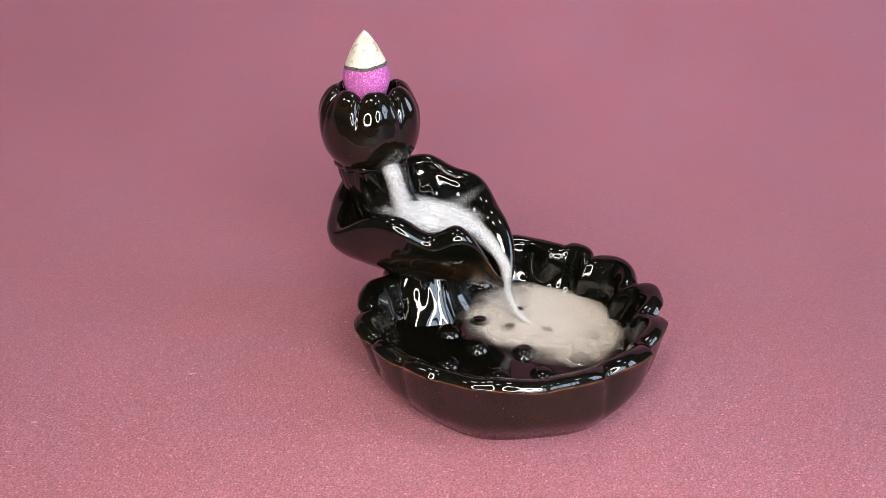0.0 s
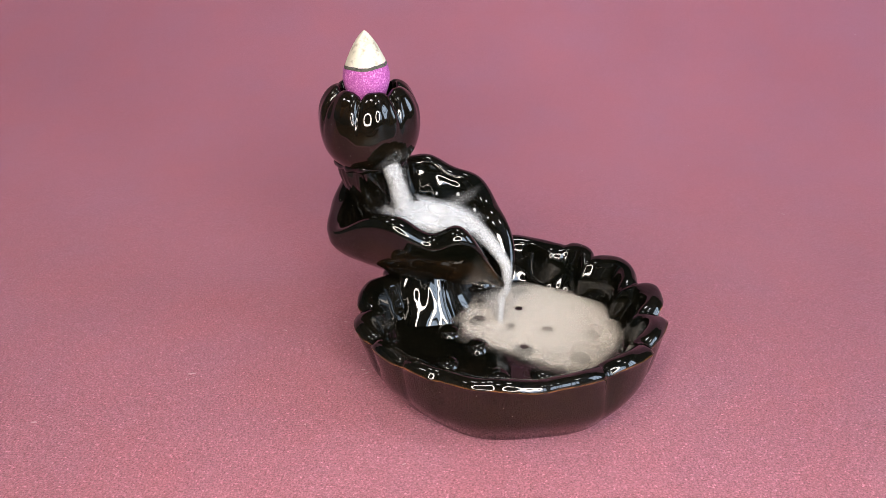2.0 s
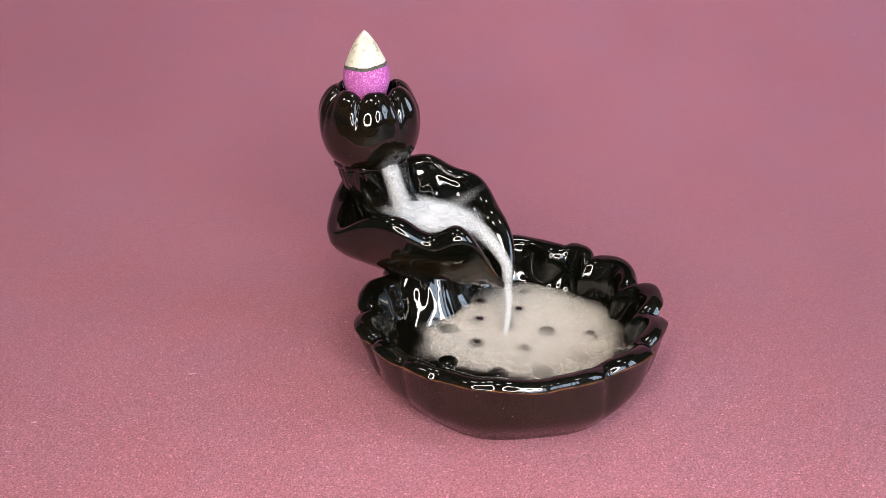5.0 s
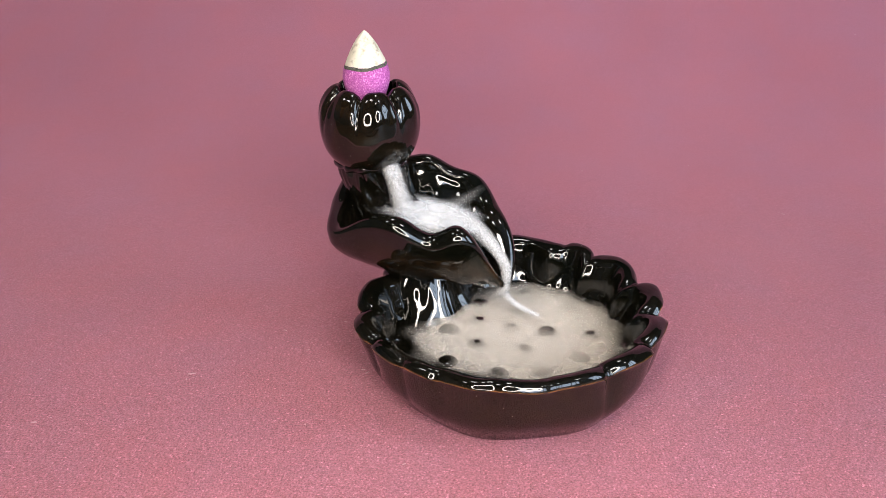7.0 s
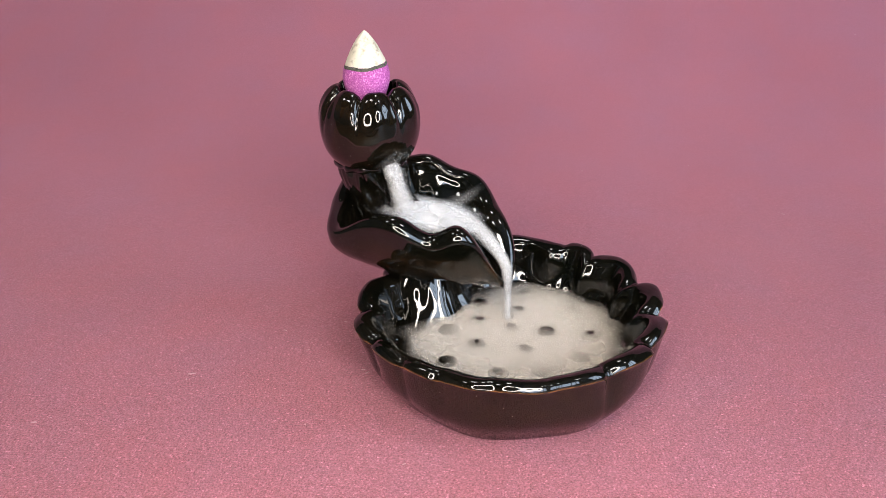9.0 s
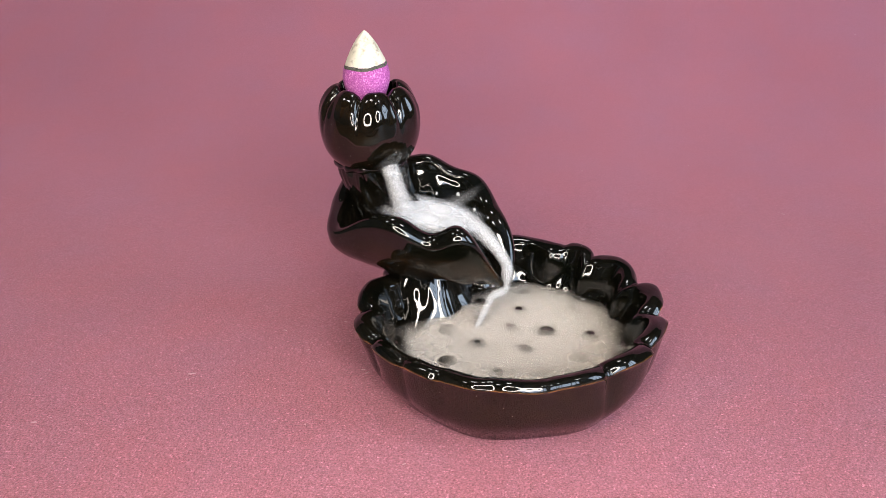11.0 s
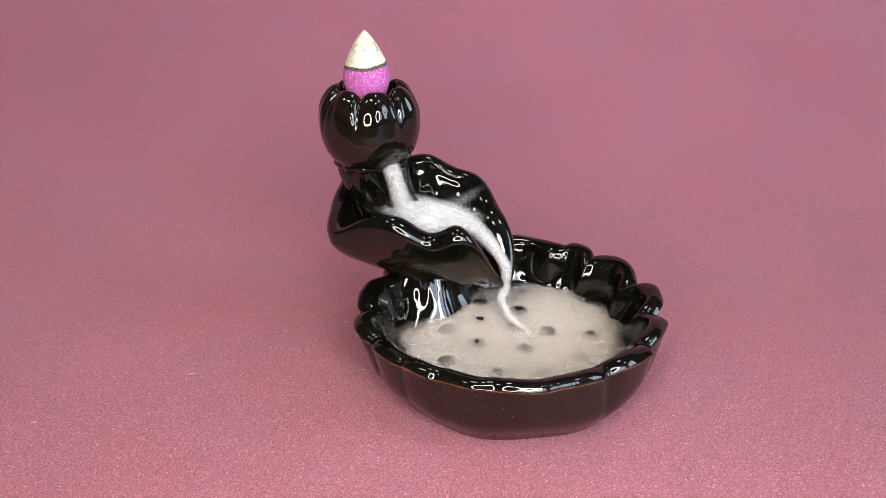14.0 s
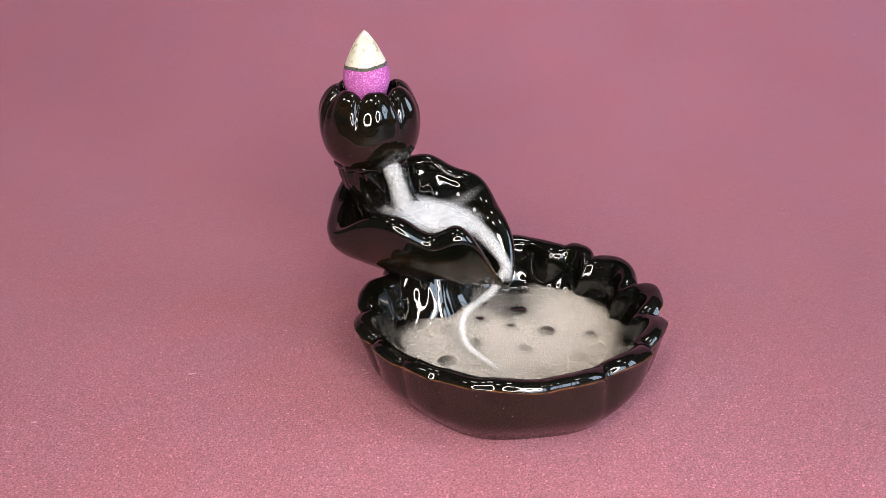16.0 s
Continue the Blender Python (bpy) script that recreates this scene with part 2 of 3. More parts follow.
def build_backdrop():
    # one rose sheet, flat on the table and bent up behind in a wide curve; it ends just before the bowl
    prof = [(-0.088, 0.0)] + [(-0.07 + 0.02 * i, 0.0) for i in range(9)]
    rad, start = 0.42, 0.10
    prof += [(start + rad * math.sin(a), rad - rad * math.cos(a)) for a in [math.radians(4 * i) for i in range(0, 20)]]
    y, z = prof[-1]
    prof += [(y + 0.02 * i, z + 0.066 * i) for i in range(1, 6)]
    rows = []
    for y, z in prof:
        rows.append([(-0.85 + 0.05 * j, y, z + 0.0006 * noise.noise((j * 0.4, y * 9, 1.5)) * smooth(0.05, 0.25, y)) for j in range(35)])
    me = sheet("backdrop", rows, closed=False)
    ob = tagged(part("backdrop", me, CLOTH), "rose pink fine-grained leatherette sheet", "backdrop", kind="structure")
    sol = ob.modifiers.new("thick", "SOLIDIFY")
    sol.thickness, sol.offset = 0.0015, -1 if me.polygons[0].normal.z > 0 else 1


# ---- the incense burner ----
PETALS = 15
rng = random.Random(4)
PETAL_GROW = [rng.uniform(-1, 1) for _ in range(PETALS)]
BOWL_FLOOR = 0.0100


# the creases between the petals, in degrees, and how far each petal stands out
CREASES = (-180, -156, -136, -121, -104, -80, -56, -30, -4, 20, 48, 62, 97, 125, 152)
PETAL_OUT = (1.3, 0.9, 0.45, 0.4, 0.35, 0.45, 0.8, 0.95, 1.35, 1.5, 0.45, 0.7, 0.8, 0.9, 1.0)


def petal(phi):
    """Where phi lies across its petal (-0.5 to 0.5), how full the petal is there, its own variation and how far it stands out."""
    d = (math.degrees(phi) + 180) % 360 - 180
    i = max(k for k, c in enumerate(CREASES) if c <= d)
    lo, hi = CREASES[i], CREASES[i + 1] if i + 1 < len(CREASES) else 180
    p = (d - lo) / (hi - lo) - 0.5
    out = lerp(PETAL_OUT[i], 0.5 * (PETAL_OUT[i] + PETAL_OUT[(i + (1 if p > 0 else -1)) % len(CREASES)]), 2 * abs(p))
    return p * (1 - smooth(0.34, 0.5, abs(p))), max(0.0, 1 - (2 * abs(p)) ** 2.2) ** 0.7, PETAL_GROW[i % PETALS] * (1 - smooth(0.3, 0.5, abs(p))), out


def hump(a, at, wide):
    """A smooth swelling round an angle, in degrees."""
    d = (math.degrees(a) - at + 180) % 360 - 180
    return math.exp(-(d / wide) ** 2)


def bowl_point(phi, u):
    """The bowl's skin from the foot (0) over the rim (0.5) to the middle of the floor (1)."""
    prof = [(0.0000, 0.0010, 0), (0.0310, 0.0010, 0), (0.0345, 0.0000, 0.0), (0.0372, 0.0028, 0.1), (0.0414, 0.0085, 0.3), (0.0440, 0.0155, 0.7), (0.0456, 0.0205, 1.0),
            (0.0459, 0.0216, 1.0), (0.0448, 0.0229, 1.0), (0.0428, 0.0233, 0.95), (0.0405, 0.0222, 0.95), (0.0385, 0.0185, 0.95), (0.0372, 0.0145, 0.8), (0.0358, 0.0114, 0.4),
            (0.0335, 0.0102, 0.0), (0.0280, BOWL_FLOOR, 0), (0.0140, BOWL_FLOOR, 0), (0.0, BOWL_FLOOR, 0)]
    r, z, w = curve_through(prof, u)
    w = max(0.0, w)
    p, full, own, out = petal(phi)
    up = smooth(0.008, 0.0225, z) * (1 if r > 0.03 else 0)
    side = 1 + 0.5 * abs(math.cos(phi))
    wob = noise.noise((math.cos(phi) * 5, math.sin(phi) * 5, u * 7))
    r += w * (0.0019 * out * side * (full - 0.72) + (0.0010 + 0.0016 * smooth(-0.3, 0.6, math.sin(phi))) * p + 0.0006 * own + 0.0006 * wob)
    r += 0.0006 * math.cos(7 * phi + 0.6) * smooth(0.03, 0.034, r) * (1 - smooth(0.004, 0.016, z))
    inside = smooth(0.52, 0.62, u) * (1 - smooth(0.78, 0.84, u)) * smooth(-0.5, 0.3, math.sin(phi))
    r += inside * (0.0004 * math.cos(9 * p + 0.8) - 0.0014 * out * (1 - full) + 0.0008 * noise.noise((math.cos(phi) * 5, math.sin(phi) * 5, u * 9)))
    z += up * (0.0006 * wob + 0.0021 * out * (full - 0.8) + 0.0005 * own + 0.0020 * smooth(-0.1, 0.9, math.sin(phi)))
    r += w * (0.0015 * hump(phi, 37, 20) - 0.0011 * hump(phi, -15, 16))
    r -= up * (0.0022 * smooth(0.3, 1.0, -math.sin(phi)) + 0.0012 * smooth(0.0, 0.7, math.cos(phi)))
    return (max(0.0, r) * math.cos(phi), max(0.0, r) * math.sin(phi), z)


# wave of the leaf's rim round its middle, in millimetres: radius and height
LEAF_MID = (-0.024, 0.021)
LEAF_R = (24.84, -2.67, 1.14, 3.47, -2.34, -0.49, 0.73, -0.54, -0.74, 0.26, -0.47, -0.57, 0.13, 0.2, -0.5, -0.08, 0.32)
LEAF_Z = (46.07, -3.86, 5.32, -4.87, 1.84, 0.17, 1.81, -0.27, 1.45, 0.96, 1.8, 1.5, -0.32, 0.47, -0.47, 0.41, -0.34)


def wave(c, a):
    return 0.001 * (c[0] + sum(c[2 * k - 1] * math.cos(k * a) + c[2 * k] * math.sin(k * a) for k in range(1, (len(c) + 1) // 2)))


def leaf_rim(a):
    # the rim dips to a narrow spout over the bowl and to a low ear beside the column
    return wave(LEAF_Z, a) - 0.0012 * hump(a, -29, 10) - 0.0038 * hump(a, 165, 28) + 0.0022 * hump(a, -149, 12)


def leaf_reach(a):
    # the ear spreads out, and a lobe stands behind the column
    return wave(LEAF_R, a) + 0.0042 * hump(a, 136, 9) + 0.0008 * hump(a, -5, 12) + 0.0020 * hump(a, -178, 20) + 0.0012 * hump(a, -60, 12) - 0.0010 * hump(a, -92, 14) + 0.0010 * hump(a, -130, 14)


def leaf_floor(x, y):
    # slopes from the middle down to the spout, and sinks a little towards the ear
    d = (x - LEAF_MID[0]) * 0.92 - (y - LEAF_MID[1]) * 0.40
    return 0.0405 - 0.30 * max(0.0, d) + 0.10 * min(0.0, d) - 5.0 * max(0.0, d) ** 2


def leaf_lip(a):
    # the rolled rim is fattest on both sides of the spout and thin at the spout and the ear
    return 0.0034 + 0.0012 * hump(a, -56, 13) + 0.0019 * hump(a, -4, 15) - 0.0007 * hump(a, 180, 30) - 0.0012 * hump(a, -29, 12)


def leaf_cup(a):
    # the hollow is steep all round but for the broad ear beside the column
    e = (math.degrees(a) - 188 + 180) % 360 - 180
    return 3.0 - 1.9 * math.exp(-(e / 36) ** 2)


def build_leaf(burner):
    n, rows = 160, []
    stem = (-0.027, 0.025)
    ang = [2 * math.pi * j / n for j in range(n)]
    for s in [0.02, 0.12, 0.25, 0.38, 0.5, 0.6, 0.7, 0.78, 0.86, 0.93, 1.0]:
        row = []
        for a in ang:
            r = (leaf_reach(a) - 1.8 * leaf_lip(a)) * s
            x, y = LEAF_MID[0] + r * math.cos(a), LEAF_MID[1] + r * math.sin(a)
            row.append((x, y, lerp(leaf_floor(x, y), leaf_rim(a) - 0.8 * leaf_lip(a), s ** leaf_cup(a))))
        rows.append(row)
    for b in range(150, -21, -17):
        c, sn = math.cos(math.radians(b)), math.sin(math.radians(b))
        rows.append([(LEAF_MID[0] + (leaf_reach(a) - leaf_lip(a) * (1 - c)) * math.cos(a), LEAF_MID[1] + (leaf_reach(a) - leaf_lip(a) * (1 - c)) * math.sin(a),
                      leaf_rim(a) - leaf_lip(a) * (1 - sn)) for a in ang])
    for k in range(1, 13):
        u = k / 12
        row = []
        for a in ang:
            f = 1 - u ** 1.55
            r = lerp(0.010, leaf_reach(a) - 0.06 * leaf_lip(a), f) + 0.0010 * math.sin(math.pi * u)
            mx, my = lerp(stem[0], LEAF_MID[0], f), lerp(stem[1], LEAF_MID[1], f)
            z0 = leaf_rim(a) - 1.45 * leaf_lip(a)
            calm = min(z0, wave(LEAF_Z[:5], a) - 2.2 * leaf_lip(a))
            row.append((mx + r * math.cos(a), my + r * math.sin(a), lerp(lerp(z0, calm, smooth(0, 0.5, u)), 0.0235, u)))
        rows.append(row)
    # underside: the sheet's brown reflection put into the colour; spout lip: thin glaze
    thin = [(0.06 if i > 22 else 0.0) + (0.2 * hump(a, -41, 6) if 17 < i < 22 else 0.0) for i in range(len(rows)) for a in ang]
    part("leaf_tray", brown_tint(sheet("leaf_tray", rows, cap_end=True), thin), GLAZE, burner, "wavy black lotus leaf tray with a pouring lip")


def build_foot(burner):
    # rocky foot with runnels, from the bowl's floor up to the leaf
    n, rows = 96, []
    for k in range(34):
        u = k / 33
        z = lerp(BOWL_FLOOR - 0.001, 0.031, u)
        flare = 0.0172 - 0.0062 * min(1.0, u / 0.65) ** 0.85 + 0.0022 * smooth(0.65, 1, u)
        row = []
        for j in range(n):
            a = 2 * math.pi * j / n
            sq = (abs(math.cos(a + 0.2)) ** 3.4 + abs(math.sin(a + 0.2)) ** 3.4) ** (-1 / 3.4)
            east = smooth(-1.2, -0.9, a - 2 * math.pi if a > math.pi else a)
            r = flare * (0.55 + 0.45 * sq) + east * (0.0004 * math.sin(16 * a + 0.8 * math.sin(5 * u)) + 0.0003 * math.sin(29 * a + 2))
            r += 0.0016 * smooth(0.55, 0.9, u) * noise.noise((math.cos(a) * 7, math.sin(a) * 7, u * 9)) + 0.0016 * noise.noise((math.cos(a) * 2.6, math.sin(a) * 2.6, u * 1.9)) - 0.0012 * math.sin(math.pi * u)
            row.append((-0.0265 + r * math.cos(a), 0.0265 + r * math.sin(a), z))
        rows.append(row)
    part("foot", sheet("foot", rows, cap_end=True), GLAZE, burner, "runnelled rocky black glazed foot")


BUD = (-0.0420, 0.0270)


def build_column(burner):
    n, rows = 96, []
    for k in range(20):
        u = k / 19
        z = lerp(0.0370, 0.0620, u)
        rad = lerp(0.0096, 0.0102, smooth(0, 0.8, u)) + 0.0008 * smooth(0.85, 1, u)
        cx, cy = lerp(-0.0372, BUD[0] + 0.0002, smooth(0, 0.85, u)), lerp(0.0320, BUD[1], smooth(0, 0.85, u))
        row = []
        for j in range(n):
            a = 2 * math.pi * j / n
            front = 0.5 + 0.5 * math.cos(a + 0.75)
            r = rad * (1 - 0.10 * front) + 0.0010 * front ** 2 * (1 - smooth(0, 0.9, u)) + (0.0018 - 0.0006 * u) * math.sin(8 * a + 11 * u + 0.6 * math.sin(5 * u)) * (0.05 + 0.95 * front ** 2) + 0.0005 * math.sin(19 * a + 3 * u)
            row.append((cx + r * math.cos(a), cy + r * math.sin(a), z))
        rows.append(row)
    part("column", sheet("column", rows, cap_end=True), GLAZE, burner, "short fluted black column under the bud")
    rows = []
    for i in range(73):
        a = 2 * math.pi * i / 72
        wob = noise.noise((math.cos(a) * 3, math.sin(a) * 3, 4.0))
        rad, tube, z = 0.0093 + 0.0006 * wob, 0.0015 + 0.0005 * wob, 0.0586 + 0.0004 * math.sin(3 * a)
        rows.append([(BUD[0] + (rad + tube * math.cos(b)) * math.cos(a), BUD[1] + (rad + tube * math.cos(b)) * math.sin(a), z + tube * math.sin(b))
                     for b in [2 * math.pi * k / 14 for k in range(14)]])
    part("collar", sheet("collar", rows), GLAZE, burner, "uneven black glazed collar below the bud")


def build_bud(burner):
    n, rows, count = 168, [], 7
    base, height = 0.0575, 0.0245
    prof = [(0.0075, 0.00), (0.0105, 0.06), (0.0133, 0.22), (0.0146, 0.42), (0.0147, 0.60), (0.0140, 0.77), (0.0124, 0.90), (0.0108, 0.97), (0.0092, 1.0), (0.0082, 0.97),
            (0.0080, 0.85), (0.0078, 0.65), (0.0065, 0.58), (0.0, 0.57)]
    for k in range(53):
        u = k / 52
        r0, h = curve_through(prof, u)
        row = []
        for j in range(n):
            a = 2 * math.pi * j / n
            q = ((a + 1.75) * count / (2 * math.pi)) % 1 - 0.5
            full = math.sqrt(max(0.0, 1 - (2 * abs(q)) ** 2.4))
            w = smooth(0.38, 0.85, h) * (1 if u < 0.72 else 0.5)
            inner = smooth(0.72, 1.0, u)
            r = 1.02 * r0 * (1 + w * (1 - inner) * (0.11 * (full - 0.85) + 0.05 * q * (1 - smooth(0.3, 0.5, abs(q))) + 0.016 * math.cos(math.pi * 5 * q)) + 0.02 * inner * (1 - smooth(0.85, 1, u)) * math.cos(6 * math.pi * q))
            z = base + height * (h - (1 - inner) * smooth(0.6, 1.0, h) * 0.13 * (1 - full))
            row.append((BUD[0] + r * math.cos(a), BUD[1] + r * math.sin(a), z))
        rows.append(row)
    # a trace of brown all over the bud, stronger on its front left
    part("bud_holder", brown_tint(sheet("bud_holder", rows), [0.012 + 0.035 * hump(2 * math.pi * j / n, 230, 35) for _ in rows for j in range(n)]), GLAZE, burner, "black lotus bud cup with rounded petals")


def build_burner():
    burner = thing("incense_burner", "glossy black ceramic lotus backflow incense burner", "incense burner")
    n = PETALS * 18
    rows = [[bowl_point(2 * math.pi * j / n, u / 92) for j in range(n)] for u in range(93)]
    # strong brown at the rim's outer edge, weak brown over the whole outside
    thin = [max(math.exp(-((u - 36.5) / 1.3) ** 2), 0.05 if u < 36 else 0.0) for u in range(93) for j in range(n)]
    bowl = part("bowl", brown_tint(sheet("bowl", rows), thin), GLAZE, burner, "round black bowl with a scalloped petal rim")
    # raised seeds on the bowl's floor, in millimetres
    seeds = [(6.4, 29.2), (3.7, 17.1), (20.7, 17.8), (-8.7, 10.7), (0.3, 6.5), (11.3, 4.4), (24.3, 2.8), (-10.0, -2.8), (3.7, -6.0), (19.6, -9.8), (-18.9, -11.6), (-4.6, -18.2), (8.2, -17.3),
             (-18.3, 6.0), (-8.2, 22.5)]
    rows = []
    for r, z in ((4.6, -2.2), (4.1, -0.4), (3.6, 0.8), (3.1, 1.7), (2.5, 2.4), (1.9, 2.8), (1.2, 3.05), (0.6, 3.12), (0.02, 3.12)):
        rows.append([(0.001 * r * math.cos(2 * math.pi * j / 24), 0.001 * r * math.sin(2 * math.pi * j / 24), 0.00066 * z) for j in range(24)])
    seed_mesh = sheet("seed", rows)
    for x, y in seeds:
        ob = part("seed", seed_mesh, GLAZE, bowl)
        ob.location = (0.001 * x, 0.001 * y, BOWL_FLOOR + 0.00016 + 0.000009 * y - 0.0005 * smooth(14, 28, math.hypot(x - 1, y - 0.5)))
    build_foot(burner)
    build_leaf(burner)
    build_column(burner)
    build_bud(burner)


def build_cone():
    cone = thing("incense_cone", "half-burnt purple incense cone with a pale ash tip", "incense cone")
    cone.location = (-0.0426, 0.0270, 0.0716)
    prof = [(0.0, 0.0), (0.0042, 0.0), (0.0050, 0.0040), (0.0059, 0.0080), (0.0067, 0.0108), (0.0069, 0.0132), (0.0064, 0.0158), (0.0055, 0.0181), (0.0044, 0.0203), (0.0031, 0.0226), (0.0014, 0.0249),
            (0.0002, 0.0260)]

    def skin(a, u, ash):
        r, z = curve_through(prof, u)
        r *= 1 + ash * 0.05 * noise.noise((math.cos(a) * 1.7, math.sin(a) * 1.7, z * 300)) - ash * 0.02
        return (r * math.cos(a) - ash * 0.0002 * smooth(0.018, 0.027, z), r * math.sin(a), z)

    n = 64
    for name, mat, lo, hi, ash in (("incense_body", PURPLE, 0.0, 0.545, 0), ("charred_band", CHAR, 0.545, 0.580, 0.4), ("ash_tip", ASH, 0.580, 1.0, 1)):
        rows = []
        for k in range(25):
            row = []
            for j in range(n):
                a = 2 * math.pi * j / n
                edge = 0.007 * math.sin(a * 2 + 1) + 0.020 * math.cos(a) + 0.004 * math.sin(a * 5) + 0.003 * math.sin(a * 13 + lo * 40)
                v0, v1 = lo + (edge if lo > 0 else 0), hi + (edge if hi < 1 else 0)
                row.append(skin(a, lerp(v0, v1, k / 24), ash))
            rows.append(row)
        part(name, sheet(name, rows), mat, cone, {"incense_body": "grainy purple incense", "charred_band": "thin charred dark ring", "ash_tip": "pale cream ash"}[name])


def build_lint():
    # pale crumbs and dust strewn on the sheet
    r = random.Random(8)
    bm = bmesh.new()
    spots = [(0.0402, 0.1188, 0.8), (0.0424, 0.1209, 0.5), (0.0527, 0.1231, 0.7), (0.1216, 0.1188, 1.2), (0.1205, 0.1204, 0.8), (0.0430, 0.1597, 0.6), (0.0922, 0.1649, 0.5), (0.2067, 0.2776, 0.5), (-0.1346, -0.0265, 0.7), (-0.0963, -0.0017, 0.9), (-0.0972, -0.0048, 0.6), (-0.1065, -0.0254, 0.4), (-0.0493, 0.0317, 0.6), (-0.0526, 0.0298, 0.5), (-0.0445, 0.0005, 0.8), (-0.0432, -0.0011, 0.6), (-0.0417, 0.0014, 0.5), (-0.0629, 0.0119, 0.4), (0.0283, -0.0208, 0.8), (0.0269, -0.0275, 0.4), (0.0381, -0.0183, 0.4), (-0.0719, 0.0242, 0.5), (-0.0304, -0.0449, 0.5), (0.0141, -0.0385, 0.4), (-0.1307, -0.0243, 0.3), (-0.0848, 0.0053, 0.4), (-0.0671, -0.0132, 0.4), (-0.0586, -0.0275, 0.4), (0.0562, -0.0397, 0.3), (-0.0761, -0.0347, 0.3)]
    spots += [(r.uniform(-0.17, 0.17), r.uniform(-0.085, 0.10), r.uniform(0.08, 0.24)) for _ in range(260)]
    for x, y, size in spots:
        if math.hypot(x, y) < 0.042:
            continue
        m = Matrix.Translation((x, y, 0.0001 + 0.42 - math.sqrt(0.1764 - max(0.0, y - 0.10) ** 2))) @ pose(0, 0, 0, 0, 0, r.uniform(0, 180)) @ Matrix.Diagonal((0.001 * size * r.uniform(0.8, 1.9), 0.0004 * size, 0.0002 * size, 1))
        bmesh.ops.create_icosphere(bm, subdivisions=1, radius=1, matrix=m)
    me = bpy.data.meshes.new("dust")
    bm.to_mesh(me)
    bm.free()
    tagged(part("dust", me, DUST), "pale crumbs and dust strewn on the rose sheet", "dust", kind="stuff")


# ---- smoke ----
def puff_disc(name, rad, dome, seed, stretch=1.0, core=0.35):
    """A low, frayed dome of smoke, thick in the middle and thinning out to its edge."""
    rows, thick = [], []
    rel = [0.001, 0.2, 0.35, 0.45, 0.55, 0.65, 0.75, 0.85, 0.93, 1.0]
    for f in rel:
        row = []
        for j in range(28):
            a = 2 * math.pi * j / 28
            rr = rad * f * (1 + 0.30 * f * noise.noise((math.cos(a) * 1.4 + seed * 3.1, math.sin(a) * 1.4, seed)))
            row.append((rr * math.cos(a) * stretch, rr * math.sin(a), dome * (1 - f * f)))
            thick.append((1 - smooth(core, 1.0, f)))
        rows.append(row)
    return sheet(name, rows, thickness=thick)


def puff_tube(name, length, rad0, rad1, shells=(1.0, 0.6)):
    """A short length of a smoke thread along z, thinning out at both ends; nested skins."""
    verts, faces, thick = [], [], []
    n, m = 14, 9
    for s in shells:
        o = len(verts)
        for i in range(m):
            f = i / (m - 1)
            for j in range(n):
                a = 2 * math.pi * j / n
                r = lerp(rad0, rad1, f) * s
                verts.append((r * math.cos(a), r * math.sin(a), (f - 0.5) * length))
                thick.append(math.sin(math.pi * f) ** 2 * (0.45 if s == shells[0] else 0.7))
        faces += [(o + i * n + j, o + i * n + (j + 1) % n, o + (i + 1) * n + (j + 1) % n, o + (i + 1) * n + j) for i in range(m - 1) for j in range(n)]
    me = bpy.data.meshes.new(name)
    me.from_pydata(verts, [], faces)
    me.shade_smooth()
    me.attributes.new("thickness", "FLOAT", "POINT").data.foreach_set("value", thick)
    return me


def puff_path(name, points, radii, dense, shells=(1.0, 0.84, 0.68, 0.5, 0.3)):
    """A longer run of smoke along a curve, with nested skins; dense: its thickness along the way."""
    verts, faces, thick = [], [], []
    n, m = 20, 32
    for s in shells:
        o = len(verts)
        for i in range(m):
            u = i / (m - 1)
            p, q = thread(points, u)
            turn = Vector((0, 0, -1)).rotation_difference(Vector(q).normalized())
            r, d = curve_through([(v,) for v in radii], u)[0], curve_through([(v,) for v in dense], u)[0]
            for j in range(n):
                a = 2 * math.pi * j / n
                w = r * s * (1 + 0.10 * noise.noise((math.cos(a) * 1.5, math.sin(a) * 1.5 + s, u * 5)))
                verts.append(tuple(Vector(p) + turn @ Vector((w * math.cos(a), w * math.sin(a), 0))))
                thick.append(max(0.0, d) * (0.25 if s == shells[0] else 0.5))
        faces += [(o + i * n + j, o + i * n + (j + 1) % n, o + (i + 1) * n + (j + 1) % n, o + (i + 1) * n + j) for i in range(m - 1) for j in range(n)]
    me = bpy.data.meshes.new(name)
    me.from_pydata(verts, [], faces)
    me.shade_smooth()
    me.attributes.new("thickness", "FLOAT", "POINT").data.foreach_set("value", thick)
    return me


def along(point, tangent):
    q = Vector((0, 0, -1)).rotation_difference(Vector(tangent).normalized())
    return Matrix.Translation(point) @ q.to_matrix().to_4x4()


def thread(points, u):
    p = curve_through(points, u)
    q = curve_through(points, min(1.0, u + 0.03)) - curve_through(points, max(0.0, u - 0.03))
    return p, q


FALL_PIECES = 36
SPOUT = (-1.1, 8.9, 31.0)
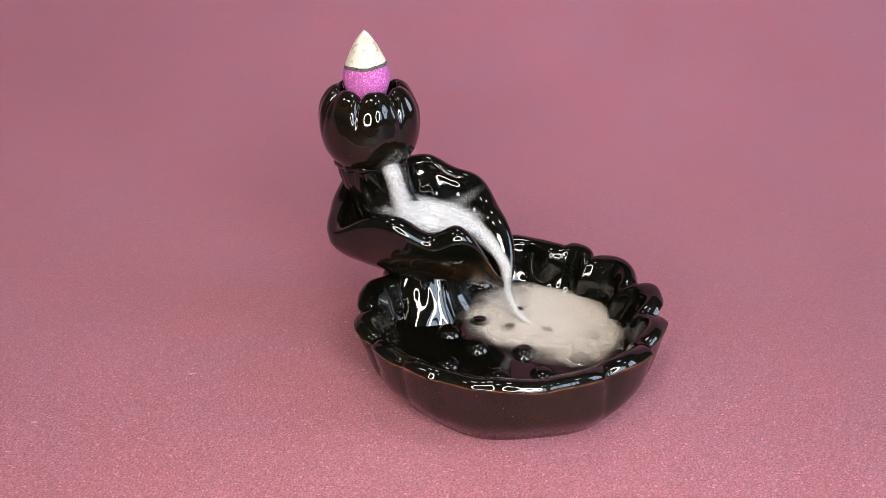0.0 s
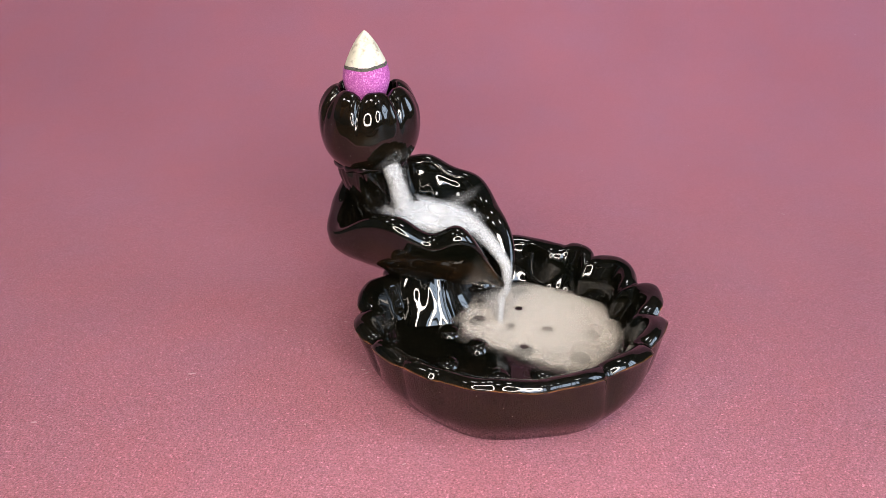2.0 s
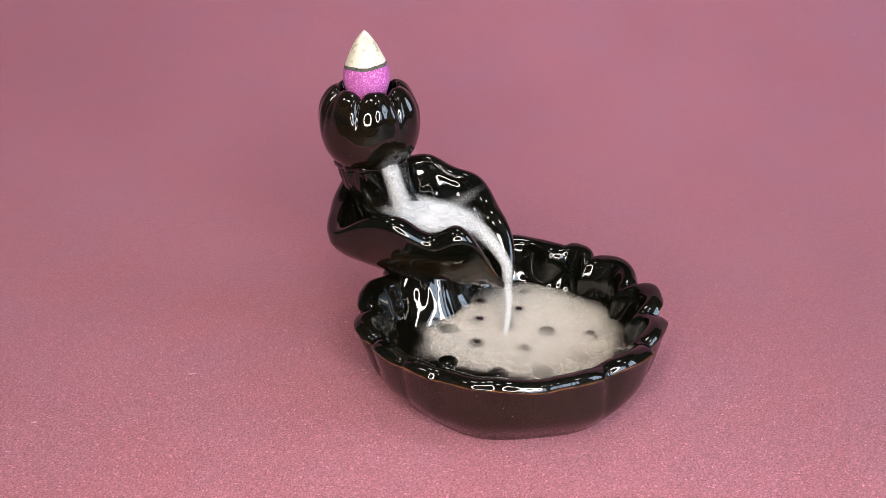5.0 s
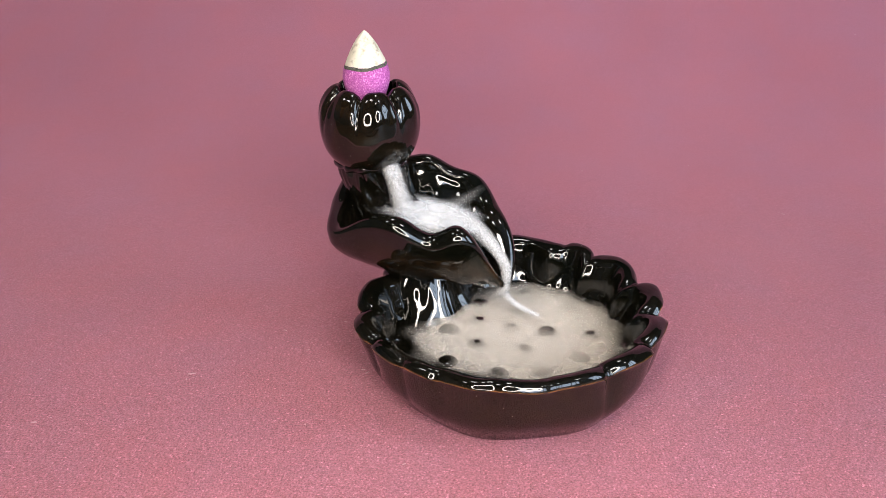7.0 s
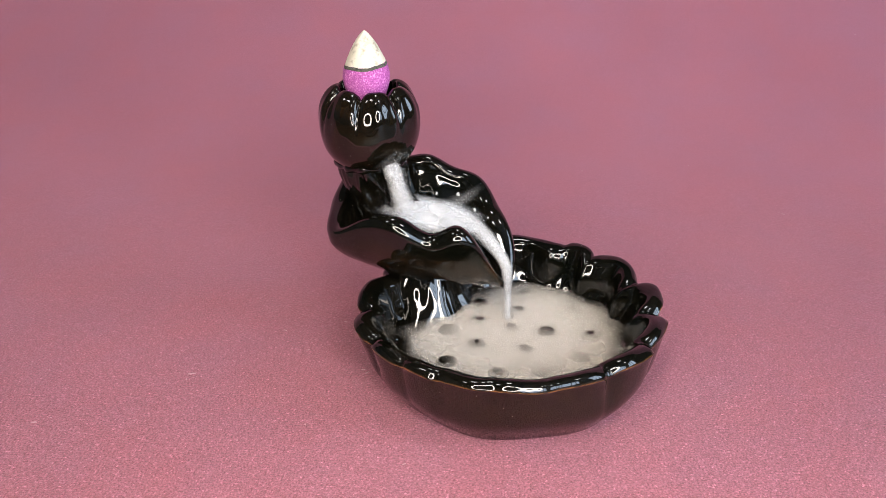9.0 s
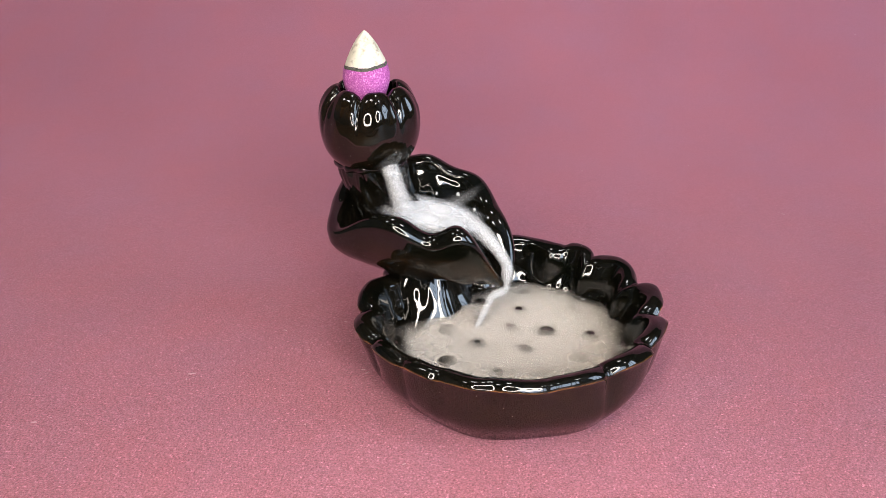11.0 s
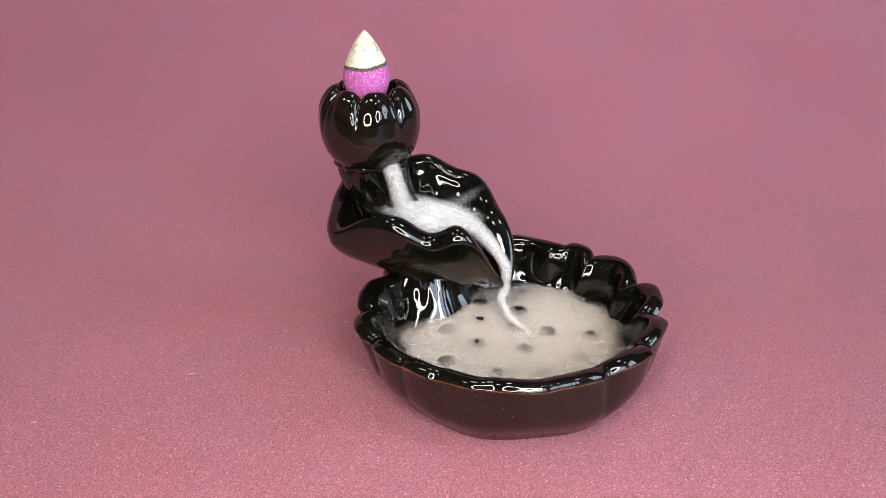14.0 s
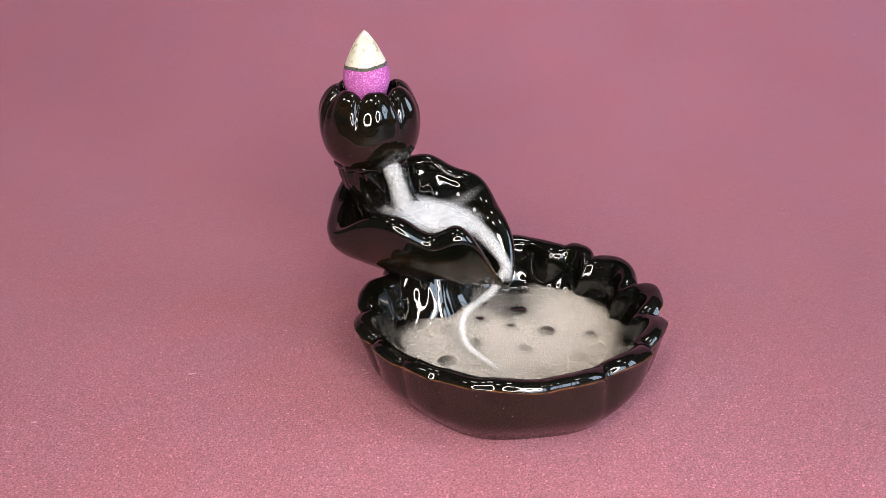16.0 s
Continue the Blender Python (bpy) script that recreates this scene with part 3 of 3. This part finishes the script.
# where the falling thread lands in the bowl and how far it bows aside: seconds, x, y, bow in millimetres
FALL_A = [(0.0, 6.1, 7.7, -2.5), (0.3, 5.5, 8.7, -2.5), (0.6, 5.0, 8.7, -2.5), (0.9, 4.4, 7.3, -2.8), (1.2, -0.1, 8.0, -1.0), (1.5, -1.9, 7.3, -0.8), (1.8, -2.6, 8.7, -0.5), (2.1, -2.9, 8.0, -0.3),
          (2.4, -3.9, 5.6, -0.2), (2.7, -4.5, 5.6, 0), (3.0, -5.3, 3.9, 0.2), (3.3, -7.0, 3.6, 0.5), (3.6, -8.8, 2.6, 0.8), (3.9, -7.6, 2.6, 1.4), (4.2, -4.5, 2.6, 1.8)]
FALL_B = [(5.2, -1.5, 1.5, 0.8), (6.3, -0.9, -0.4, 0.8), (6.6, 4.6, 5.6, -2.5), (6.9, 7.8, 11.2, -4.2), (7.2, 4.9, 16.9, -4.8), (7.5, -6.1, 12.9, -0.5), (7.8, -8.5, 10.5, 0.4), (8.1, -7.3, 9.8, 0.6),
          (8.4, -3.1, 10.5, 0.6), (8.7, -0.5, 13.3, 0), (9.0, -0.4, 13.7, 0), (9.2, -1.7, 12.6, -0.3), (10.2, -6.0, 8.0, 0.2)]
FALL_C = [(11.3, -11.7, 3.9, -0.5), (11.5, -12.4, 3.3, -0.5), (11.7, -11.1, 3.6, 0), (11.9, -8.2, 3.9, 0.4), (12.1, -5.7, 6.3, 0.5), (12.4, -5.0, 3.3, 0.6), (12.6, -4.7, 1.6, 0.8), (12.8, -5.1, 0.9, 1.0),
          (13.0, -4.1, 1.6, 0.4), (13.2, -2.6, 2.6, 0), (13.5, 3.5, 4.6, -0.8), (13.7, 5.8, 5.6, -1.6)]
FALL_D = [(14.0, 5.6, 2.6, -4.4), (14.2, 5.5, -2.0, -5.0), (14.5, -4.1, -0.1, 0.8), (14.7, -1.7, 1.6, 0.6), (15.0, 0.0, 0.9, -1.0), (15.2, -1.5, -4.0, -4.0), (15.5, -3.3, -11.5, -6.0), (15.7, -3.5, -15.0, -8.2),
          (15.9, -4.0, -17.5, -9.6), (16.0, -4.0, -18.8, -10.3)]
FALL = FALL_A + FALL_B + FALL_C + FALL_D


def fall_points(row):
    _, x, y, bow = row
    # a thread that leans back breaks up above the pool, before it gets under the leaf
    back = max(0.0, y - 8.5)
    s, e = np.array(SPOUT), np.array((x, y - back, 12.2 + 0.57 * back))
    knee = s + np.array((0.2, -0.6, -5.5)) + 0.08 * (e - s) + np.array((bow * (0.25 + 0.03 * max(0.0, abs(bow) - 4)), 0, 0))
    far = max(0.0, abs(bow) - 4)
    mid = lerp(s, e, 0.44) + np.array((bow * (0.98 + 0.02 * far), 0, -1.2))
    low = lerp(s, e, 0.74) + np.array((bow * (0.85 + 0.02 * far), 0, -0.6))
    return [tuple(0.001 * p) for p in (s, knee, mid, low, e)]


# how far the smoke reaches over the bowl's floor, in millimetres: its fixed edge at the back wall, and its front at some seconds
POOL_BACK = [(30.0, -5.5), (34.0, 6.0), (30.5, 18.0), (22.0, 28.5), (10.0, 34.5), (1.7, 33.5), (-5.3, 27.1)]
POOL_FRONT = {0.0: [(-11.1, 18.4), (-13.5, 13.0), (-7.7, 8.7), (-6.5, 0.0), (3.5, -2.6), (13.4, -3.9), (21.1, -14.8)]}
POOL_FRONT[2.0] = [(-12.9, 16.6), (-15.3, 10.8), (-12.6, 5.3), (-7.8, -2.0), (0.7, -6.5), (8.4, -12.1), (20.7, -17.7)]
POOL_FRONT[4.0] = [(-19.2, 8.7), (-25.6, 0.6), (-23.3, -6.5), (-16.8, -13.3), (-8.0, -16.8), (3.0, -19.2), (18.9, -22.0)]
POOL_FRONT[6.5] = [(-21.8, 8.7), (-28.5, 1.9), (-25.5, -7.7), (-16.8, -14.8), (-8.1, -19.5), (3.7, -22.5), (18.9, -24.0)]
POOL_FRONT[9.0] = [(-24.4, 7.7), (-30.8, 2.6), (-27.5, -10.2), (-19.0, -18.5), (-8.5, -25.0), (4.0, -27.0), (19.5, -26.0)]
POOL_FRONT[11.5] = [(-26.1, 6.7), (-33.0, 3.3), (-29.0, -13.0), (-20.0, -23.0), (-8.5, -30.0), (4.3, -31.5), (20.0, -27.5)]


def pool_edge(t, a):
    """The middle of the smoke in the bowl at t, and its reach from there towards the angle a, in metres."""
    keys = sorted(POOL_FRONT)
    t = min(t, keys[-1])
    lo = max(k for k in keys if k <= t)
    hi = min(k for k in keys if k >= t)
    f = (t - lo) / (hi - lo) if hi > lo else 0.0
    front = [(lerp(p[0], q[0], f), lerp(p[1], q[1], f)) for p, q in zip(POOL_FRONT[lo], POOL_FRONT[hi])]
    e = smooth(0.0, 7.0, t)
    cx, cy = lerp(10.0, 3.0, e), lerp(13.0, 5.0, e)
    polar = [(math.atan2(y - cy, x - cx), math.hypot(x - cx, y - cy)) for x, y in front + POOL_BACK]
    reach = np.interp(a % (2 * math.pi), *zip(*sorted((b % (2 * math.pi), d) for b, d in polar)), period=2 * math.pi)
    return (0.001 * cx, 0.001 * cy), 0.001 * float(reach)


def rest(t, k, size):
    """A slow drift round a piece's place."""
    return Vector((size * math.sin(0.9 * t + 2.1 * k), size * math.sin(0.7 * t + 1.3 * k + 1), 0.02 * size * math.sin(1.1 * t + k)))


def motions():
    seconds = [0.5 * i for i in range(33)]
    for i, ob in enumerate(FALL_OBS):
        u = (i + 0.5) / FALL_PIECES
        walk(ob, [(row[0], along(*thread(fall_points(row), u))) for row in FALL])
    for i, ob in enumerate(SPLASH_OBS):
        lag = 0.15 * i
        rows = []
        for row in FALL:
            x, y = row[1] + (1.2 * i) * math.sin(2 * row[0] + i), row[2] - 1.0 * i + 0.8 * math.cos(1.7 * row[0])
            rows.append((row[0], pose(0.001 * x, 0.001 * y, 0.01255 + 0.0001 * i, 0, 0, 20 * math.sin(row[0] + lag))))
        walk(ob, rows)
    for i, ob in enumerate(LEAF_OBS):
        home = ob.matrix_basis.copy()
        walk(ob, [(t, Matrix.Translation(rest(t, i, 0.00035)) @ home) for t in seconds])
    for i, (ob, a, share, margin, height) in enumerate(POOL_OBS):
        rows = []
        for t in seconds:
            (cx, cy), edge = pool_edge(t, a)
            d = share * max(0.0, edge - margin)
            x, y = cx + d * math.cos(a), cy + d * math.sin(a)
            # towards the end the smoke thins out behind the thread
            away = Vector((x - 0.002, y - 0.019, 0))
            away = away.normalized() * 0.0125 * smooth(13.0, 15.2, t) * math.exp(-(away.length / 0.015) ** 2)
            x, y = x + away.x, y + min(0.0, away.y)
            lift = 0.0012 * smooth(0.020, 0.033, y)
            rows.append((t, Matrix.Translation(Vector((x, y, BOWL_FLOOR + height + lift)) + rest(t, i, 0.0004)) @ pose(0, 0, 0, 0, 0, 40 * i + 3.0 * t * math.sin(i))))
        walk(ob, rows)


FALL_OBS, SPLASH_OBS, LEAF_OBS, POOL_OBS = [], [], [], []


def build_smoke():
    fall = thing("smoke_stream", "thin white thread of smoke falling from leaf to bowl", "smoke", "stuff")
    for i in range(FALL_PIECES):
        u = i / FALL_PIECES
        w0, w1 = lerp(0.0018, 0.00095, u ** 0.6), lerp(0.0018, 0.00095, (u + 0.06) ** 0.6)
        FALL_OBS.append(part("wisp", puff_tube("wisp", 0.0056, w1, w0), SMOKE_FALL, fall))
    for i in range(2):
        SPLASH_OBS.append(part("ripple", puff_disc("ripple", 0.0070 + 0.002 * i, 0.0, 40 + i, 1.4, 0.0), SMOKE_POOL, fall))

    # smoke lying in the leaf and running to its spout
    leaf = thing("leaf_smoke", "dense white smoke pooled in the leaf tray", "smoke", "stuff")
    r = random.Random(11)
    for k in range(26):
        d = 8.5 * math.sqrt((k + 0.5) / 26)
        x, y = -23.0 + 1.0 * d * math.cos(2.4 * k), 18.5 + 0.8 * d * math.sin(2.4 * k) - 0.3 * d * math.cos(2.4 * k)
        ob = part("wisp", puff_disc("wisp", r.uniform(0.0085, 0.0115), 0.0, k, 1.0, 0.15), SMOKE_LEAF, leaf)
        ob.matrix_basis = pose(0.001 * x, 0.001 * y, 0.0428 - 0.00010 * (x + 24) + 0.00007 * ((k * 7) % 26), 0, 5.7, 0)
        LEAF_OBS.append(ob)
    run = [(-0.0226, 0.0190, 0.0438), (-0.0158, 0.0175, 0.0428), (-0.0110, 0.0150, 0.0413), (-0.0069, 0.0125, 0.0386), (-0.0036, 0.0105, 0.0350), (-0.0012, 0.0090, 0.0308), (-0.0006, 0.0082, 0.0262)]
    LEAF_OBS.append(part("wisp", puff_path("wisp", run, (0.0034, 0.0037, 0.0032, 0.0026, 0.0021, 0.0019, 0.0017), (0, 0.35, 0.8, 1.1, 1.2, 1.1, 0)), SMOKE_RUN, leaf))
    top = [(-0.0369, 0.0195, 0.0608), (-0.0353, 0.0180, 0.0577), (-0.0340, 0.0175, 0.0538), (-0.0329, 0.0175, 0.0498), (-0.0318, 0.0178, 0.0462), (-0.0303, 0.0182, 0.0430)]
    LEAF_OBS.append(part("wisp", puff_path("wisp", top, (0.0026, 0.0029, 0.0029, 0.0033, 0.0044, 0.0066), (1.4, 1.4, 1.35, 1.2, 0.7, 0)), SMOKE_RUN, leaf))
    stray = [(-0.0205, 0.0240, 0.0435), (-0.0174, 0.0260, 0.0440), (-0.0121, 0.0300, 0.0450), (-0.0095, 0.0318, 0.0462), (-0.0070, 0.0334, 0.0470)]
    LEAF_OBS.append(part("wisp", puff_path("wisp", stray, (0.0040, 0.0030, 0.0022, 0.0018, 0.0014), (0, 0.8, 0.9, 0.6, 0)), SMOKE_FAINT, leaf))

    # smoke filling the bowl: broad wisps inside, crisper ones along its front
    pool = thing("bowl_smoke", "grey-white smoke slowly filling the black bowl", "smoke", "stuff")
    golden = math.pi * (3 - math.sqrt(5))
    count = 48
    layers = list(range(count))
    random.Random(1758).shuffle(layers)
    for k in range(count):
        size = r.uniform(0.0120, 0.0150)
        POOL_OBS.append((part("wisp", puff_disc("wisp", size, 0.0, k, 1.0, 0.45), SMOKE_POOL, pool), golden * k, ((k + 0.5) / count) ** 0.45, 0.60 * size, 0.0007 + 0.0000345 * layers[k]))
    for k in range(36):
        size = r.uniform(0.0050, 0.0078)
        a = math.radians(lerp(140, 345, (k + 0.5) / 36))
        POOL_OBS.append((part("wisp", puff_disc("wisp", size, 0.0, k + 70, 1.0, 0.55), SMOKE_EDGE, pool), a, 1.0, (0.86 + 0.5 * (k % 2)) * size, 0.0006 + 0.00004 * ((k * 7) % 12)))


build_room()
build_backdrop()
build_burner()
build_cone()
build_lint()
build_smoke()
motions()
